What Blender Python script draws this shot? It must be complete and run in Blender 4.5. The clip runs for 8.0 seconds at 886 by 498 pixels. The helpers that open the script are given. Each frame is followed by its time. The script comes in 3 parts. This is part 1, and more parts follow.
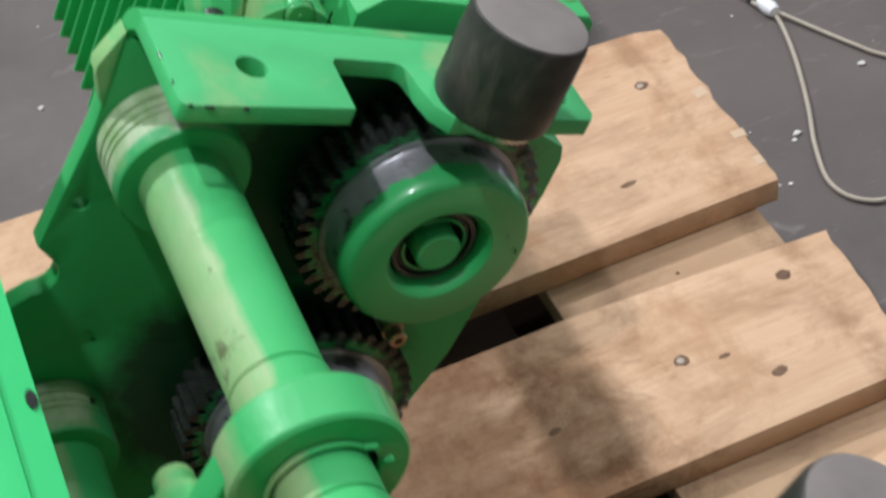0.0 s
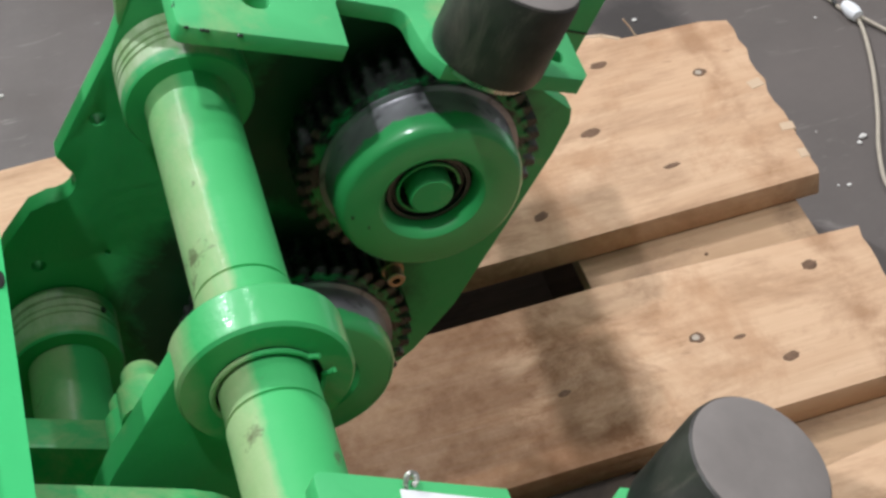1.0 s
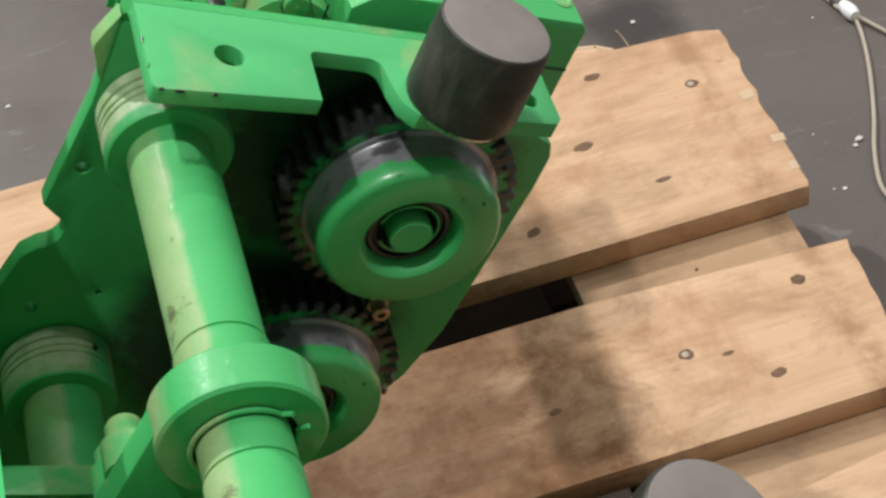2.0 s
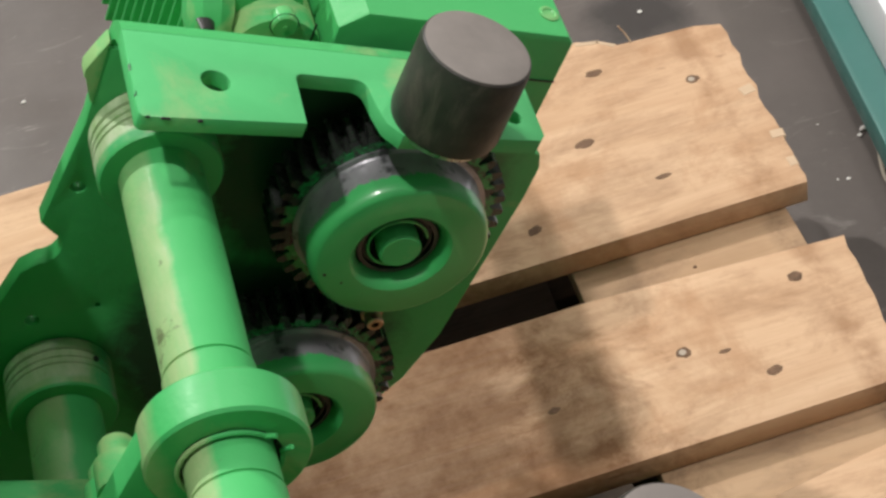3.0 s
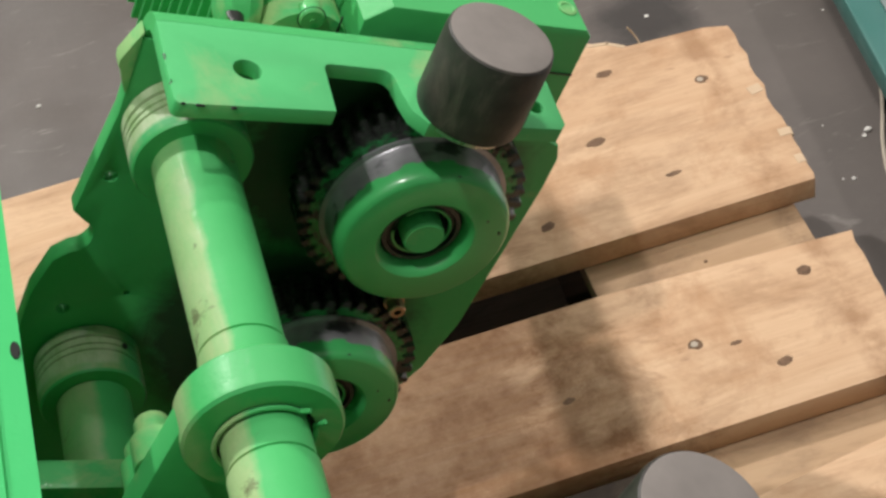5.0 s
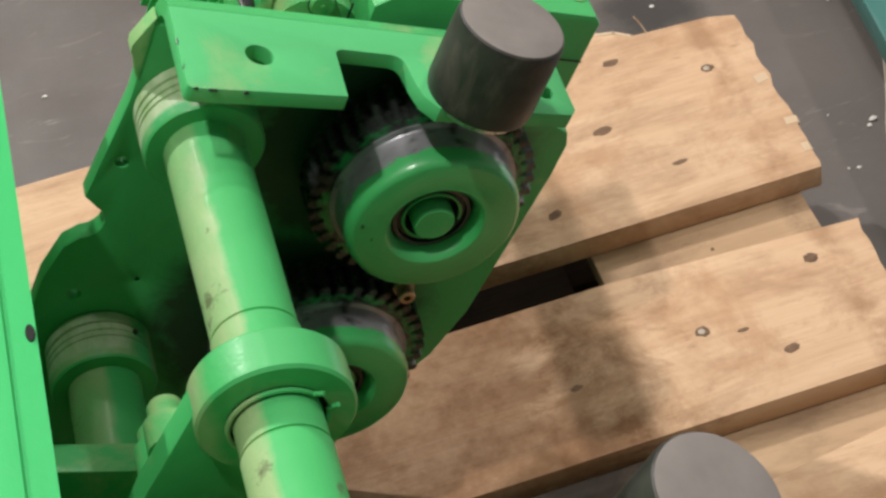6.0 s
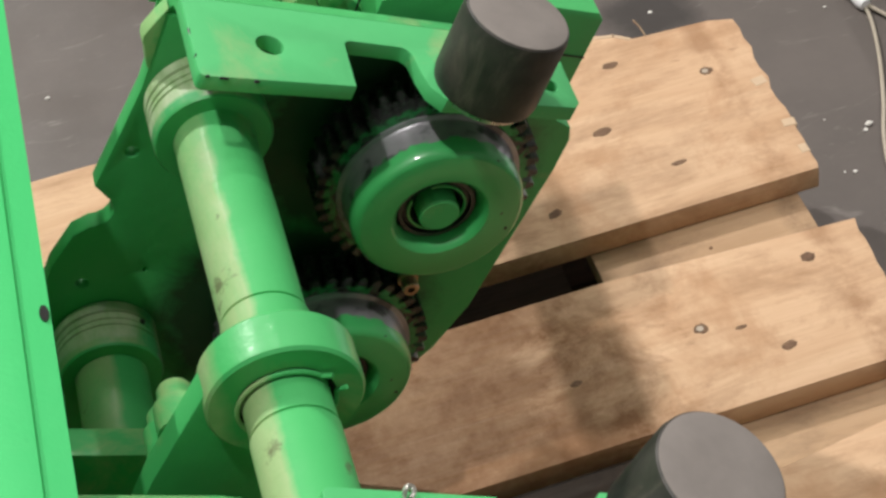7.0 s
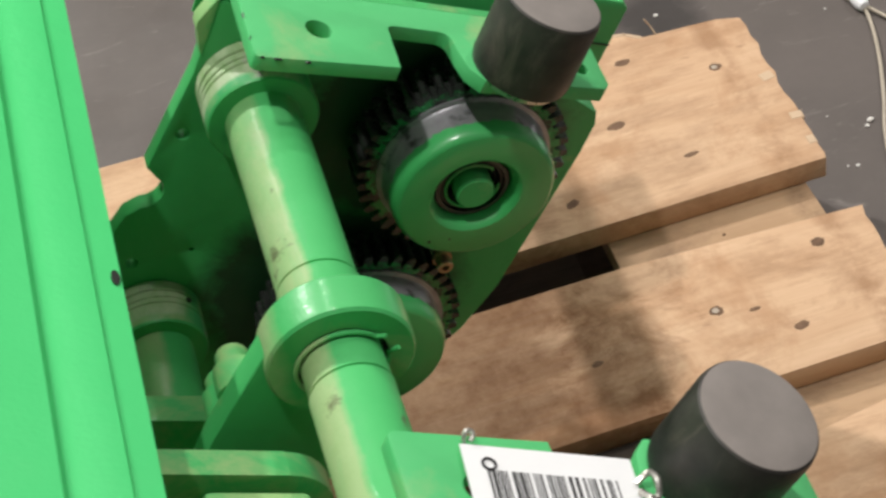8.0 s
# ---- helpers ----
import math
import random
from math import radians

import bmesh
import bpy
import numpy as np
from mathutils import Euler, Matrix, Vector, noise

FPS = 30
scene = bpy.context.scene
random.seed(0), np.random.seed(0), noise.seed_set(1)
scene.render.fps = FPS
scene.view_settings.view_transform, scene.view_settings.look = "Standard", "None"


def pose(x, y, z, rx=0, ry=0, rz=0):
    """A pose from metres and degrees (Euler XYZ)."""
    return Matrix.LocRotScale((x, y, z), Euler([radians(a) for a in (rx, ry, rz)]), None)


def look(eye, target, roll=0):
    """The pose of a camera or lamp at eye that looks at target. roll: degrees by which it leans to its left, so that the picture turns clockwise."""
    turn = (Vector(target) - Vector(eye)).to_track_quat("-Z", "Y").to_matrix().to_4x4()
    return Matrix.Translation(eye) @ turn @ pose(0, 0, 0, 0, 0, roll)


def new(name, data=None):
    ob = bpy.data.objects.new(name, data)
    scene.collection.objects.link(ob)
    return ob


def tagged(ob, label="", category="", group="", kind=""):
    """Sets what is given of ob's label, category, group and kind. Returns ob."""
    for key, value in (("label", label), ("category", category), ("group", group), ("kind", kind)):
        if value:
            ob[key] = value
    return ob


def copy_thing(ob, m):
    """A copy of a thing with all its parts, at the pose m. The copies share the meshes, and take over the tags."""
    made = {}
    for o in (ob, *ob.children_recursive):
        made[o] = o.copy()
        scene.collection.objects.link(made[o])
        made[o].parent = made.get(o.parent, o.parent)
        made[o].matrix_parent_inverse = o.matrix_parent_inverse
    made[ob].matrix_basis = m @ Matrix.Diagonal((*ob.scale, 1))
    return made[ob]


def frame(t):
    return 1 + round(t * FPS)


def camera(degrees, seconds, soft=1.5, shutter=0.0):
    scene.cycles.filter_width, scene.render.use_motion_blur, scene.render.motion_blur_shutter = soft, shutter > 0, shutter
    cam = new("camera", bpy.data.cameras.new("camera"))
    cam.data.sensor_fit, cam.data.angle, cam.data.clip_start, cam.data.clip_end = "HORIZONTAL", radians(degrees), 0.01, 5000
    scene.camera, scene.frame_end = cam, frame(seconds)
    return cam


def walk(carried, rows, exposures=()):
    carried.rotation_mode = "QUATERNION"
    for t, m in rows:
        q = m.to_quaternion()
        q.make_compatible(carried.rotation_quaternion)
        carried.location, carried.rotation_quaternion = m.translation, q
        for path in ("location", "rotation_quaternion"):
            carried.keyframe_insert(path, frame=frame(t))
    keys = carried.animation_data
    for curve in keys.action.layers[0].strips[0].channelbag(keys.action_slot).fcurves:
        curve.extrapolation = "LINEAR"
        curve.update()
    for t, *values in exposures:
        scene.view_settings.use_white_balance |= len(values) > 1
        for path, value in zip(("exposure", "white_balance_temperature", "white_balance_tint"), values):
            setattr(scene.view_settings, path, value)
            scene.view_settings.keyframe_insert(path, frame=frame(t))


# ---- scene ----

cam = camera(28.0, 8.0, 2.7, 0.4)
PATH = [
    (0.0, (-0.0513, -0.5564, 0.9167), (0.0996, -0.0090, 0.3532), -10.03),
    (0.5, (-0.0153, -0.6123, 0.9026), (0.0884, -0.0510, 0.3420), -9.70),
    (1.0, (-0.0000, -0.6182, 0.9151), (0.0881, -0.0492, 0.3597), -9.51),
    (2.5, (0.0455, -0.6097, 0.9617), (0.1042, -0.0539, 0.3893), -12.67),
    (3.0, (0.0556, -0.6131, 0.9716), (0.1059, -0.059, 0.3968), -13.42),
    (3.5, (0.0467, -0.6211, 0.9736), (0.0969, -0.067, 0.3988), -13.44),
    (4.0, (0.0456, -0.6295, 0.9773), (0.0977, -0.0714, 0.4065), -13.3),
    (4.5, (0.0414, -0.6326, 0.9792), (0.0965, -0.0732, 0.41), -13.15),
    (6.0, (0.0311, -0.6383, 0.9791), (0.0855, -0.0808, 0.4079), -13.24),
    (6.5, (0.0265, -0.6423, 0.9821), (0.0841, -0.0822, 0.4138), -13.0),
    (7.0, (0.0209, -0.6535, 0.9801), (0.0809, -0.0919, 0.4135), -12.52),
    (7.5, (0.0177, -0.6772, 0.9884), (0.0784, -0.1149, 0.4226), -11.88),
    (8.0, (-0.0143, -0.6926, 0.9979), (0.0557, -0.1257, 0.4378), -12.26),
]
# the clip's camera starts a little cooler in its white balance
WHITE_BALANCE = [(0.0, -0.13, 5850, 10), (1.0, -0.13, 5950, 10), (2.4, -0.13, 6450, 10), (4.5, -0.13, 6500, 10), (8.0, -0.13, 6500, 10)]
walk(cam, [(t, look(eye, target, roll)) for t, eye, target, roll in PATH], WHITE_BALANCE)

# ---- light: a workshop hall with ceiling lamps ----
world = bpy.data.worlds.new("hall_air")
scene.world = world
world.use_nodes = True
world.node_tree.nodes["Background"].inputs[0].default_value = (1.0, 0.97, 0.94, 1)
world.node_tree.nodes["Background"].inputs[1].default_value = 0.065

PALLET_TOP = 0.144


def lamp(name, eye, target, width, length, watts, colour):
    data = bpy.data.lights.new(name, "AREA")
    data.shape, data.size, data.size_y, data.energy, data.color = "RECTANGLE", width, length, watts, colour
    ob = new(name, data)
    ob.matrix_world = look(eye, target)
    return ob


MIDDLE = Vector((0.1, 0.0, 0.35))
BAY = (1.0, 0.97, 0.93)
for way, watts in (((-0.12, -0.18, 0.976), 150), ((-0.31, 0.64, 0.67), 225), ((0.05, 0.60, 0.78), 28), ((0.20, 0.0, 0.98), 40), ((0.62, 0.25, 0.74), 66)):
    lamp("bay_lamp", MIDDLE + Vector(way) * (4.4 / way[2]), MIDDLE, 0.12, 0.17, watts * (4.4 / way[2] / 5.5) ** 2, BAY)
for x, y in ((-2.6, -2.4), (2.6, -2.4), (2.6, 2.6), (-2.8, 2.6)):
    lamp("roof_light", (x, y, 4.9), (x, y, 0), 2.4, 2.4, 13, (1.0, 0.98, 0.95))


# ---- materials ----
class Nodes:
    """A small builder for a node material in object space."""

    def __init__(self, name, mat=None):
        self.mat = mat or bpy.data.materials.new(name)
        self.mat.use_nodes = True
        self.tree = self.mat.node_tree
        self.bsdf = self.tree.nodes["Principled BSDF"]
        self.place = self.tree.nodes.new("ShaderNodeTexCoord").outputs["Object"]

    def link(self, a, b):
        self.tree.links.new(a, b)

    def put(self, name, value):
        slot = self.bsdf.inputs[name]
        if isinstance(value, bpy.types.NodeSocket):
            self.link(value, slot)
        else:
            slot.default_value = value
        return self

    def at(self, scale=(1, 1, 1), shift=(0, 0, 0)):
        n = self.tree.nodes.new("ShaderNodeMapping")
        n.inputs["Scale"].default_value, n.inputs["Location"].default_value = scale, shift
        self.link(self.place, n.inputs["Vector"])
        return n.outputs[0]

    def noise(self, scale, detail=4.0, rough=0.55, where=None, warp=0.0):
        n = self.tree.nodes.new("ShaderNodeTexNoise")
        n.inputs["Scale"].default_value, n.inputs["Detail"].default_value = scale, detail
        n.inputs["Roughness"].default_value, n.inputs["Distortion"].default_value = rough, warp
        self.link(where or self.place, n.inputs["Vector"])
        return n.outputs["Fac"]

    def ramp(self, value, low, high, a=0.0, b=1.0):
        n = self.tree.nodes.new("ShaderNodeMapRange")
        for k, v in (("From Min", low), ("From Max", high), ("To Min", a), ("To Max", b)):
            n.inputs[k].default_value = v
        self.link(value, n.inputs["Value"])
        return n.outputs[0]

    def math(self, kind, a, b=0.0):
        n = self.tree.nodes.new("ShaderNodeMath")
        n.operation = kind
        for slot, v in zip(n.inputs, (a, b)):
            if isinstance(v, bpy.types.NodeSocket):
                self.link(v, slot)
            else:
                slot.default_value = v
        return n.outputs[0]

    def axis(self, k):
        n = self.tree.nodes.new("ShaderNodeSeparateXYZ")
        self.link(self.place, n.inputs[0])
        return n.outputs[k]

    def mix(self, fac, a, b):
        n = self.tree.nodes.new("ShaderNodeMix")
        n.data_type = "RGBA"
        for slot, v in ((n.inputs[0], fac), (n.inputs[6], a), (n.inputs[7], b)):
            if isinstance(v, bpy.types.NodeSocket):
                self.link(v, slot)
            else:
                slot.default_value = v if isinstance(v, float) else (*v, 1)
        return n.outputs[2]

    def each(self):
        return self.tree.nodes.new("ShaderNodeObjectInfo").outputs["Random"]

    def bump(self, height, strength, distance=0.001):
        n = self.tree.nodes.new("ShaderNodeBump")
        n.inputs["Strength"].default_value, n.inputs["Distance"].default_value = strength, distance
        self.link(height, n.inputs["Height"])
        self.link(n.outputs[0], self.bsdf.inputs["Normal"])
        self.link(n.outputs[0], self.bsdf.inputs["Coat Normal"])
        return self


GREEN_A, GREEN_B, OLIVE, GRIME = (0.046, 0.41, 0.112), (0.075, 0.475, 0.142), (0.34, 0.48, 0.20), (0.07, 0.06, 0.025)


def paint(name, worn=0.62, wear_scale=14.0, dull=0.34, stretch=(1, 1, 1), grime=0.69, lit_side=None, gloss=0.14, tones=(GREEN_A, GREEN_B)):
    n = Nodes(name)
    colour = n.mix(n.noise(9, 3), *tones)
    wear = n.ramp(n.noise(wear_scale, 6, 0.65, n.at(stretch), 0.6), worn, worn + 0.16)
    colour = n.mix(n.math("MULTIPLY", wear, 0.75), colour, OLIVE)
    if lit_side:
        # paler side of a round bar: worn undercoat, and lamplight painted in
        x, z, r, edge = lit_side
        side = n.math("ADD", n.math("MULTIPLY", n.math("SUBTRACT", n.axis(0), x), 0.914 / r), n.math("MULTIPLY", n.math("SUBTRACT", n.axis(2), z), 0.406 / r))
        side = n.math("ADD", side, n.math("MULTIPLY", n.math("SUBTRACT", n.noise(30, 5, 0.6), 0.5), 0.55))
        pale_or_bare = n.math("MULTIPLY", n.ramp(side, edge + 0.10, edge - 0.10, 0.0, 0.75), n.ramp(n.noise(22, 6, 0.7, n.at((1, 0.5, 1), (6, 2, 0)), 0.5), 0.36, 0.58, 0.5, 1.0))
        colour = n.mix(pale_or_bare, colour, n.mix(n.noise(45, 4), (0.32, 0.42, 0.17), (0.48, 0.52, 0.30)))
    dirt = n.ramp(n.noise(38, 5, 0.7, n.at((1, 1, 1), (3, 1, 2))), grime, grime + 0.07)
    colour = n.mix(n.math("MULTIPLY", dirt, 0.7), colour, GRIME)
    n.put("Base Color", colour).put("Roughness", n.ramp(n.noise(60, 4), 0.3, 0.75, dull + 0.1, dull + 0.3))
    n.put("Coat Weight", gloss).put("Coat Roughness", n.ramp(n.noise(35, 4), 0.3, 0.7, 0.08, 0.24))
    runs = n.math("ADD", n.math("MULTIPLY", n.noise(420, 3), 0.35), n.math("MULTIPLY", n.noise(75, 4, 0.6), 1.6))
    return n.bump(runs, 0.22, 0.0012).mat


GREEN = paint("green_enamel")


def greasy_shaded_paint():
    """Green plate paint, black round the two gears: grease, and shade painted in."""
    n = Nodes("", paint("greasy_shaded_plate"))
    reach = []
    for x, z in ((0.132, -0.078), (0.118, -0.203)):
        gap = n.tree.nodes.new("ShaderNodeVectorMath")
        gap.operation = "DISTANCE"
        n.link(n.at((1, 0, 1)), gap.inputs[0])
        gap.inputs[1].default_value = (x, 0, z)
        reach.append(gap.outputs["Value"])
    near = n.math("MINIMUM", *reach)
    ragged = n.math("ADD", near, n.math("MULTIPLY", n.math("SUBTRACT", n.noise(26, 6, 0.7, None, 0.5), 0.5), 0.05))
    grease_shade = n.math("MULTIPLY", n.ramp(ragged, 0.086, 0.062), 0.9)
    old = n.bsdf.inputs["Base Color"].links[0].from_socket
    n.put("Base Color", n.mix(grease_shade, old, (0.010, 0.022, 0.011)))
    return n.mat


GREEN_PLATE = greasy_shaded_paint()
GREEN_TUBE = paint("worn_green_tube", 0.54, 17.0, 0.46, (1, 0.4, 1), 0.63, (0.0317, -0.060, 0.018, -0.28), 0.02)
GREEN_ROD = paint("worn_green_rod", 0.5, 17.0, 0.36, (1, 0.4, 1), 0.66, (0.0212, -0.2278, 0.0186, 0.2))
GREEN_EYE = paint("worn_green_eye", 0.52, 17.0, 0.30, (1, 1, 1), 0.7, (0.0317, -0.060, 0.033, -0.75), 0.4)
# flange green lightened: ceiling light on it is put into the colour
GREEN_LIT = paint("lit_green_flange", 0.56, 11.0, 0.42, (1, 1, 1), 0.74, None, 0.2, ((0.062, 0.455, 0.142), (0.095, 0.51, 0.18)))
GREEN_DULL = paint("dusty_green", 0.44, 24.0, 0.45, (1, 1, 1), 0.68)
GREEN_BRIGHT = paint("bright_green_cover", 0.85, 8.0, 0.36, (1, 1, 1), 0.8, None, 0.14, ((0.045, 0.53, 0.15), (0.055, 0.57, 0.17)))


def collar_finish():
    n = Nodes("scraped_lit_collar")
    colour = n.mix(n.ramp(n.noise(26, 5, 0.6, n.at((1, 0.4, 1)), 0.4), 0.42, 0.6), (0.06, 0.40, 0.13), (0.34, 0.46, 0.22))
    # this side is paler: scraping, with lamplight put into the colour
    side = n.math("ADD", n.math("MULTIPLY", n.math("SUBTRACT", n.axis(0), 0.029), 36.0), n.math("MULTIPLY", n.noise(28, 5, 0.65), 0.9))
    scraped_lit = n.math("MULTIPLY", n.ramp(side, 0.52, 0.10), n.ramp(n.math("ADD", n.axis(1), n.math("MULTIPLY", n.noise(50, 4), 0.008)), -0.0225, -0.0195))
    colour = n.mix(n.math("MULTIPLY", scraped_lit, 0.88), colour, n.mix(n.ramp(n.noise(45, 5, 0.7, n.at((1, 0.3, 1))), 0.35, 0.65), (0.30, 0.42, 0.20), (0.66, 0.68, 0.52)))
    front = n.ramp(n.axis(1), -0.0288, -0.0296)
    colour = n.mix(front, colour, n.mix(n.noise(12, 3), GREEN_A, GREEN_B))
    pale_or_bare = n.math("MULTIPLY", n.ramp(n.noise(40, 4, 0.6, n.at((1, 0.5, 1), (5, 0, 0))), 0.58, 0.68), n.ramp(n.axis(1), -0.0296, -0.0288))
    n.put("Base Color", n.mix(pale_or_bare, colour, (0.42, 0.42, 0.38))).put("Metallic", n.math("MULTIPLY", pale_or_bare, 0.35))
    n.put("Roughness", 0.5).put("Coat Weight", 0.06).put("Coat Roughness", 0.2)
    return n.bump(n.noise(300, 3), 0.15, 0.0005).mat


COLLAR = collar_finish()


def wheel_finish():
    """Bare rolled steel with green overspray that ends in a ragged edge towards the face."""
    n = Nodes("half_painted_wheel")
    edge = n.math("ADD", n.axis(1), n.math("MULTIPLY", n.math("SUBTRACT", n.noise(95, 6, 0.75, None, 0.8), 0.5), 0.016))
    pale_or_bare = n.ramp(edge, -0.0482, -0.0474)
    green = n.mix(n.noise(14, 3), GREEN_A, GREEN_B)
    steel = n.mix(n.noise(90, 5), (0.17, 0.163, 0.18), (0.50, 0.48, 0.52))
    stray = n.ramp(n.noise(48, 4, 0.6, n.at((1, 1, 1), (2, 7, 1))), 0.55, 0.63)
    steel = n.mix(n.math("MULTIPLY", stray, 0.85), steel, (0.030, 0.030, 0.034))
    chips = n.ramp(n.noise(120, 2, 0.5, n.at((1, 1, 1), (9, 4, 1))), 0.735, 0.75)
    green = n.mix(chips, green, (0.03, 0.05, 0.03))
    n.put("Base Color", n.mix(pale_or_bare, green, steel)).put("Metallic", n.math("MULTIPLY", pale_or_bare, 0.5))
    n.put("Roughness", n.ramp(pale_or_bare, 0, 1, 0.40, 0.36)).put("Coat Weight", 0.6).put("Coat Roughness", 0.13)
    return n.bump(n.math("ADD", n.math("MULTIPLY", pale_or_bare, -0.5), n.noise(350, 3)), 0.15, 0.0005).mat


def gear_finish():
    n = Nodes("greasy_gear")
    spray = n.ramp(n.noise(75, 5, 0.7, None, 0.7), 0.46, 0.54)
    front = n.ramp(n.axis(1), -0.0322, -0.0334)
    span = n.tree.nodes.new("ShaderNodeVectorMath")
    span.operation = "LENGTH"
    n.link(n.at((1, 0, 1)), span.inputs[0])
    front = n.math("MULTIPLY", front, n.ramp(n.math("ADD", span.outputs["Value"], n.math("MULTIPLY", n.noise(60, 5), 0.006)), 0.0555, 0.0535))
    dark = n.mix(n.noise(130, 4), (0.008, 0.010, 0.008), (0.06, 0.065, 0.06))
    n.put("Base Color", n.mix(n.math("MULTIPLY", spray, front), dark, (0.02, 0.30, 0.08)))
    n.put("Roughness", n.ramp(n.noise(110, 3), 0.3, 0.7, 0.12, 0.38)).put("Metallic", 0.3).put("Coat Weight", 0.6).put("Coat Roughness", 0.08)
    return n.bump(n.noise(260, 4), 0.3, 0.0006).mat


WHEEL, GEAR = wheel_finish(), gear_finish()


def plain(name, a, b, scale, rough, metal=0.0, bump=0.15, spread=0.1):
    n = Nodes(name)
    n.put("Base Color", n.mix(n.noise(scale, 5, 0.6), a, b)).put("Metallic", metal)
    n.put("Roughness", n.ramp(n.noise(scale * 2.3, 4), 0.3, 0.7, rough - spread, rough + spread))
    return n.bump(n.noise(scale * 9, 3), bump, 0.0006).mat


def rubber():
    n = Nodes("dusty_black_rubber")
    colour = n.mix(n.ramp(n.noise(26, 5, 0.6), 0.35, 0.7), (0.012, 0.011, 0.010), (0.055, 0.047, 0.04))
    dust = n.ramp(n.noise(34, 6, 0.75, n.at((1, 1, 0.6), (4, 1, 3)), 0.6), 0.52, 0.72)
    colour = n.mix(n.math("MULTIPLY", dust, 0.6), colour, (0.16, 0.13, 0.105))
    n.put("Base Color", colour).put("Roughness", n.ramp(n.noise(60, 4), 0.3, 0.7, 0.42, 0.65))
    return n.bump(n.noise(230, 3), 0.3, 0.0006).mat


RUBBER = rubber()
RUBBER_TOP = plain("grey_rubber_face", (0.13, 0.115, 0.106), (0.30, 0.265, 0.245), 24, 0.7, 0, 0.3)
STEEL = plain("dark_steel", (0.05, 0.05, 0.05), (0.15, 0.15, 0.15), 90, 0.35, 0.8)
# near-black for grease, and for the dark of gaps and holes
BLACK = plain("grease_shade", (0.006, 0.006, 0.006), (0.022, 0.022, 0.020), 120, 0.35)
ZINC = plain("zinc_plate", (0.55, 0.54, 0.5), (0.7, 0.68, 0.62), 80, 0.3, 0.9)
BRASS = plain("brass", (0.42, 0.26, 0.15), (0.62, 0.45, 0.30), 150, 0.35, 0.8)
PAPER = plain("white_label", (0.78, 0.79, 0.8), (0.84, 0.84, 0.85), 30, 0.5, 0, 0.03)
INK = plain("ink", (0.01, 0.01, 0.012), (0.03, 0.03, 0.03), 80, 0.6)
ROPE = plain("jute_cord", (0.36, 0.31, 0.24), (0.52, 0.46, 0.38), 160, 0.9, 0, 0.6)
TEAL = plain("teal_enamel", (0.03, 0.14, 0.12), (0.045, 0.17, 0.15), 20, 0.4)
WHITE = plain("white_enamel", (0.7, 0.72, 0.75), (0.78, 0.79, 0.82), 12, 0.4)
WALL = plain("plaster", (0.42, 0.42, 0.40), (0.5, 0.5, 0.47), 2, 0.9)
CHIP = plain("pale_dust", (0.55, 0.52, 0.48), (0.7, 0.68, 0.64), 60, 0.9)
KNOT = plain("dark_knot", (0.05, 0.026, 0.015), (0.25, 0.145, 0.085), 170, 0.85)
NAIL = plain("dull_nail", (0.30, 0.24, 0.18), (0.55, 0.48, 0.40), 300, 0.6, 0.3)
SPLINTER = plain("fresh_splinter", (0.50, 0.36, 0.24), (0.60, 0.44, 0.30), 90, 0.8, 0, 0.5)


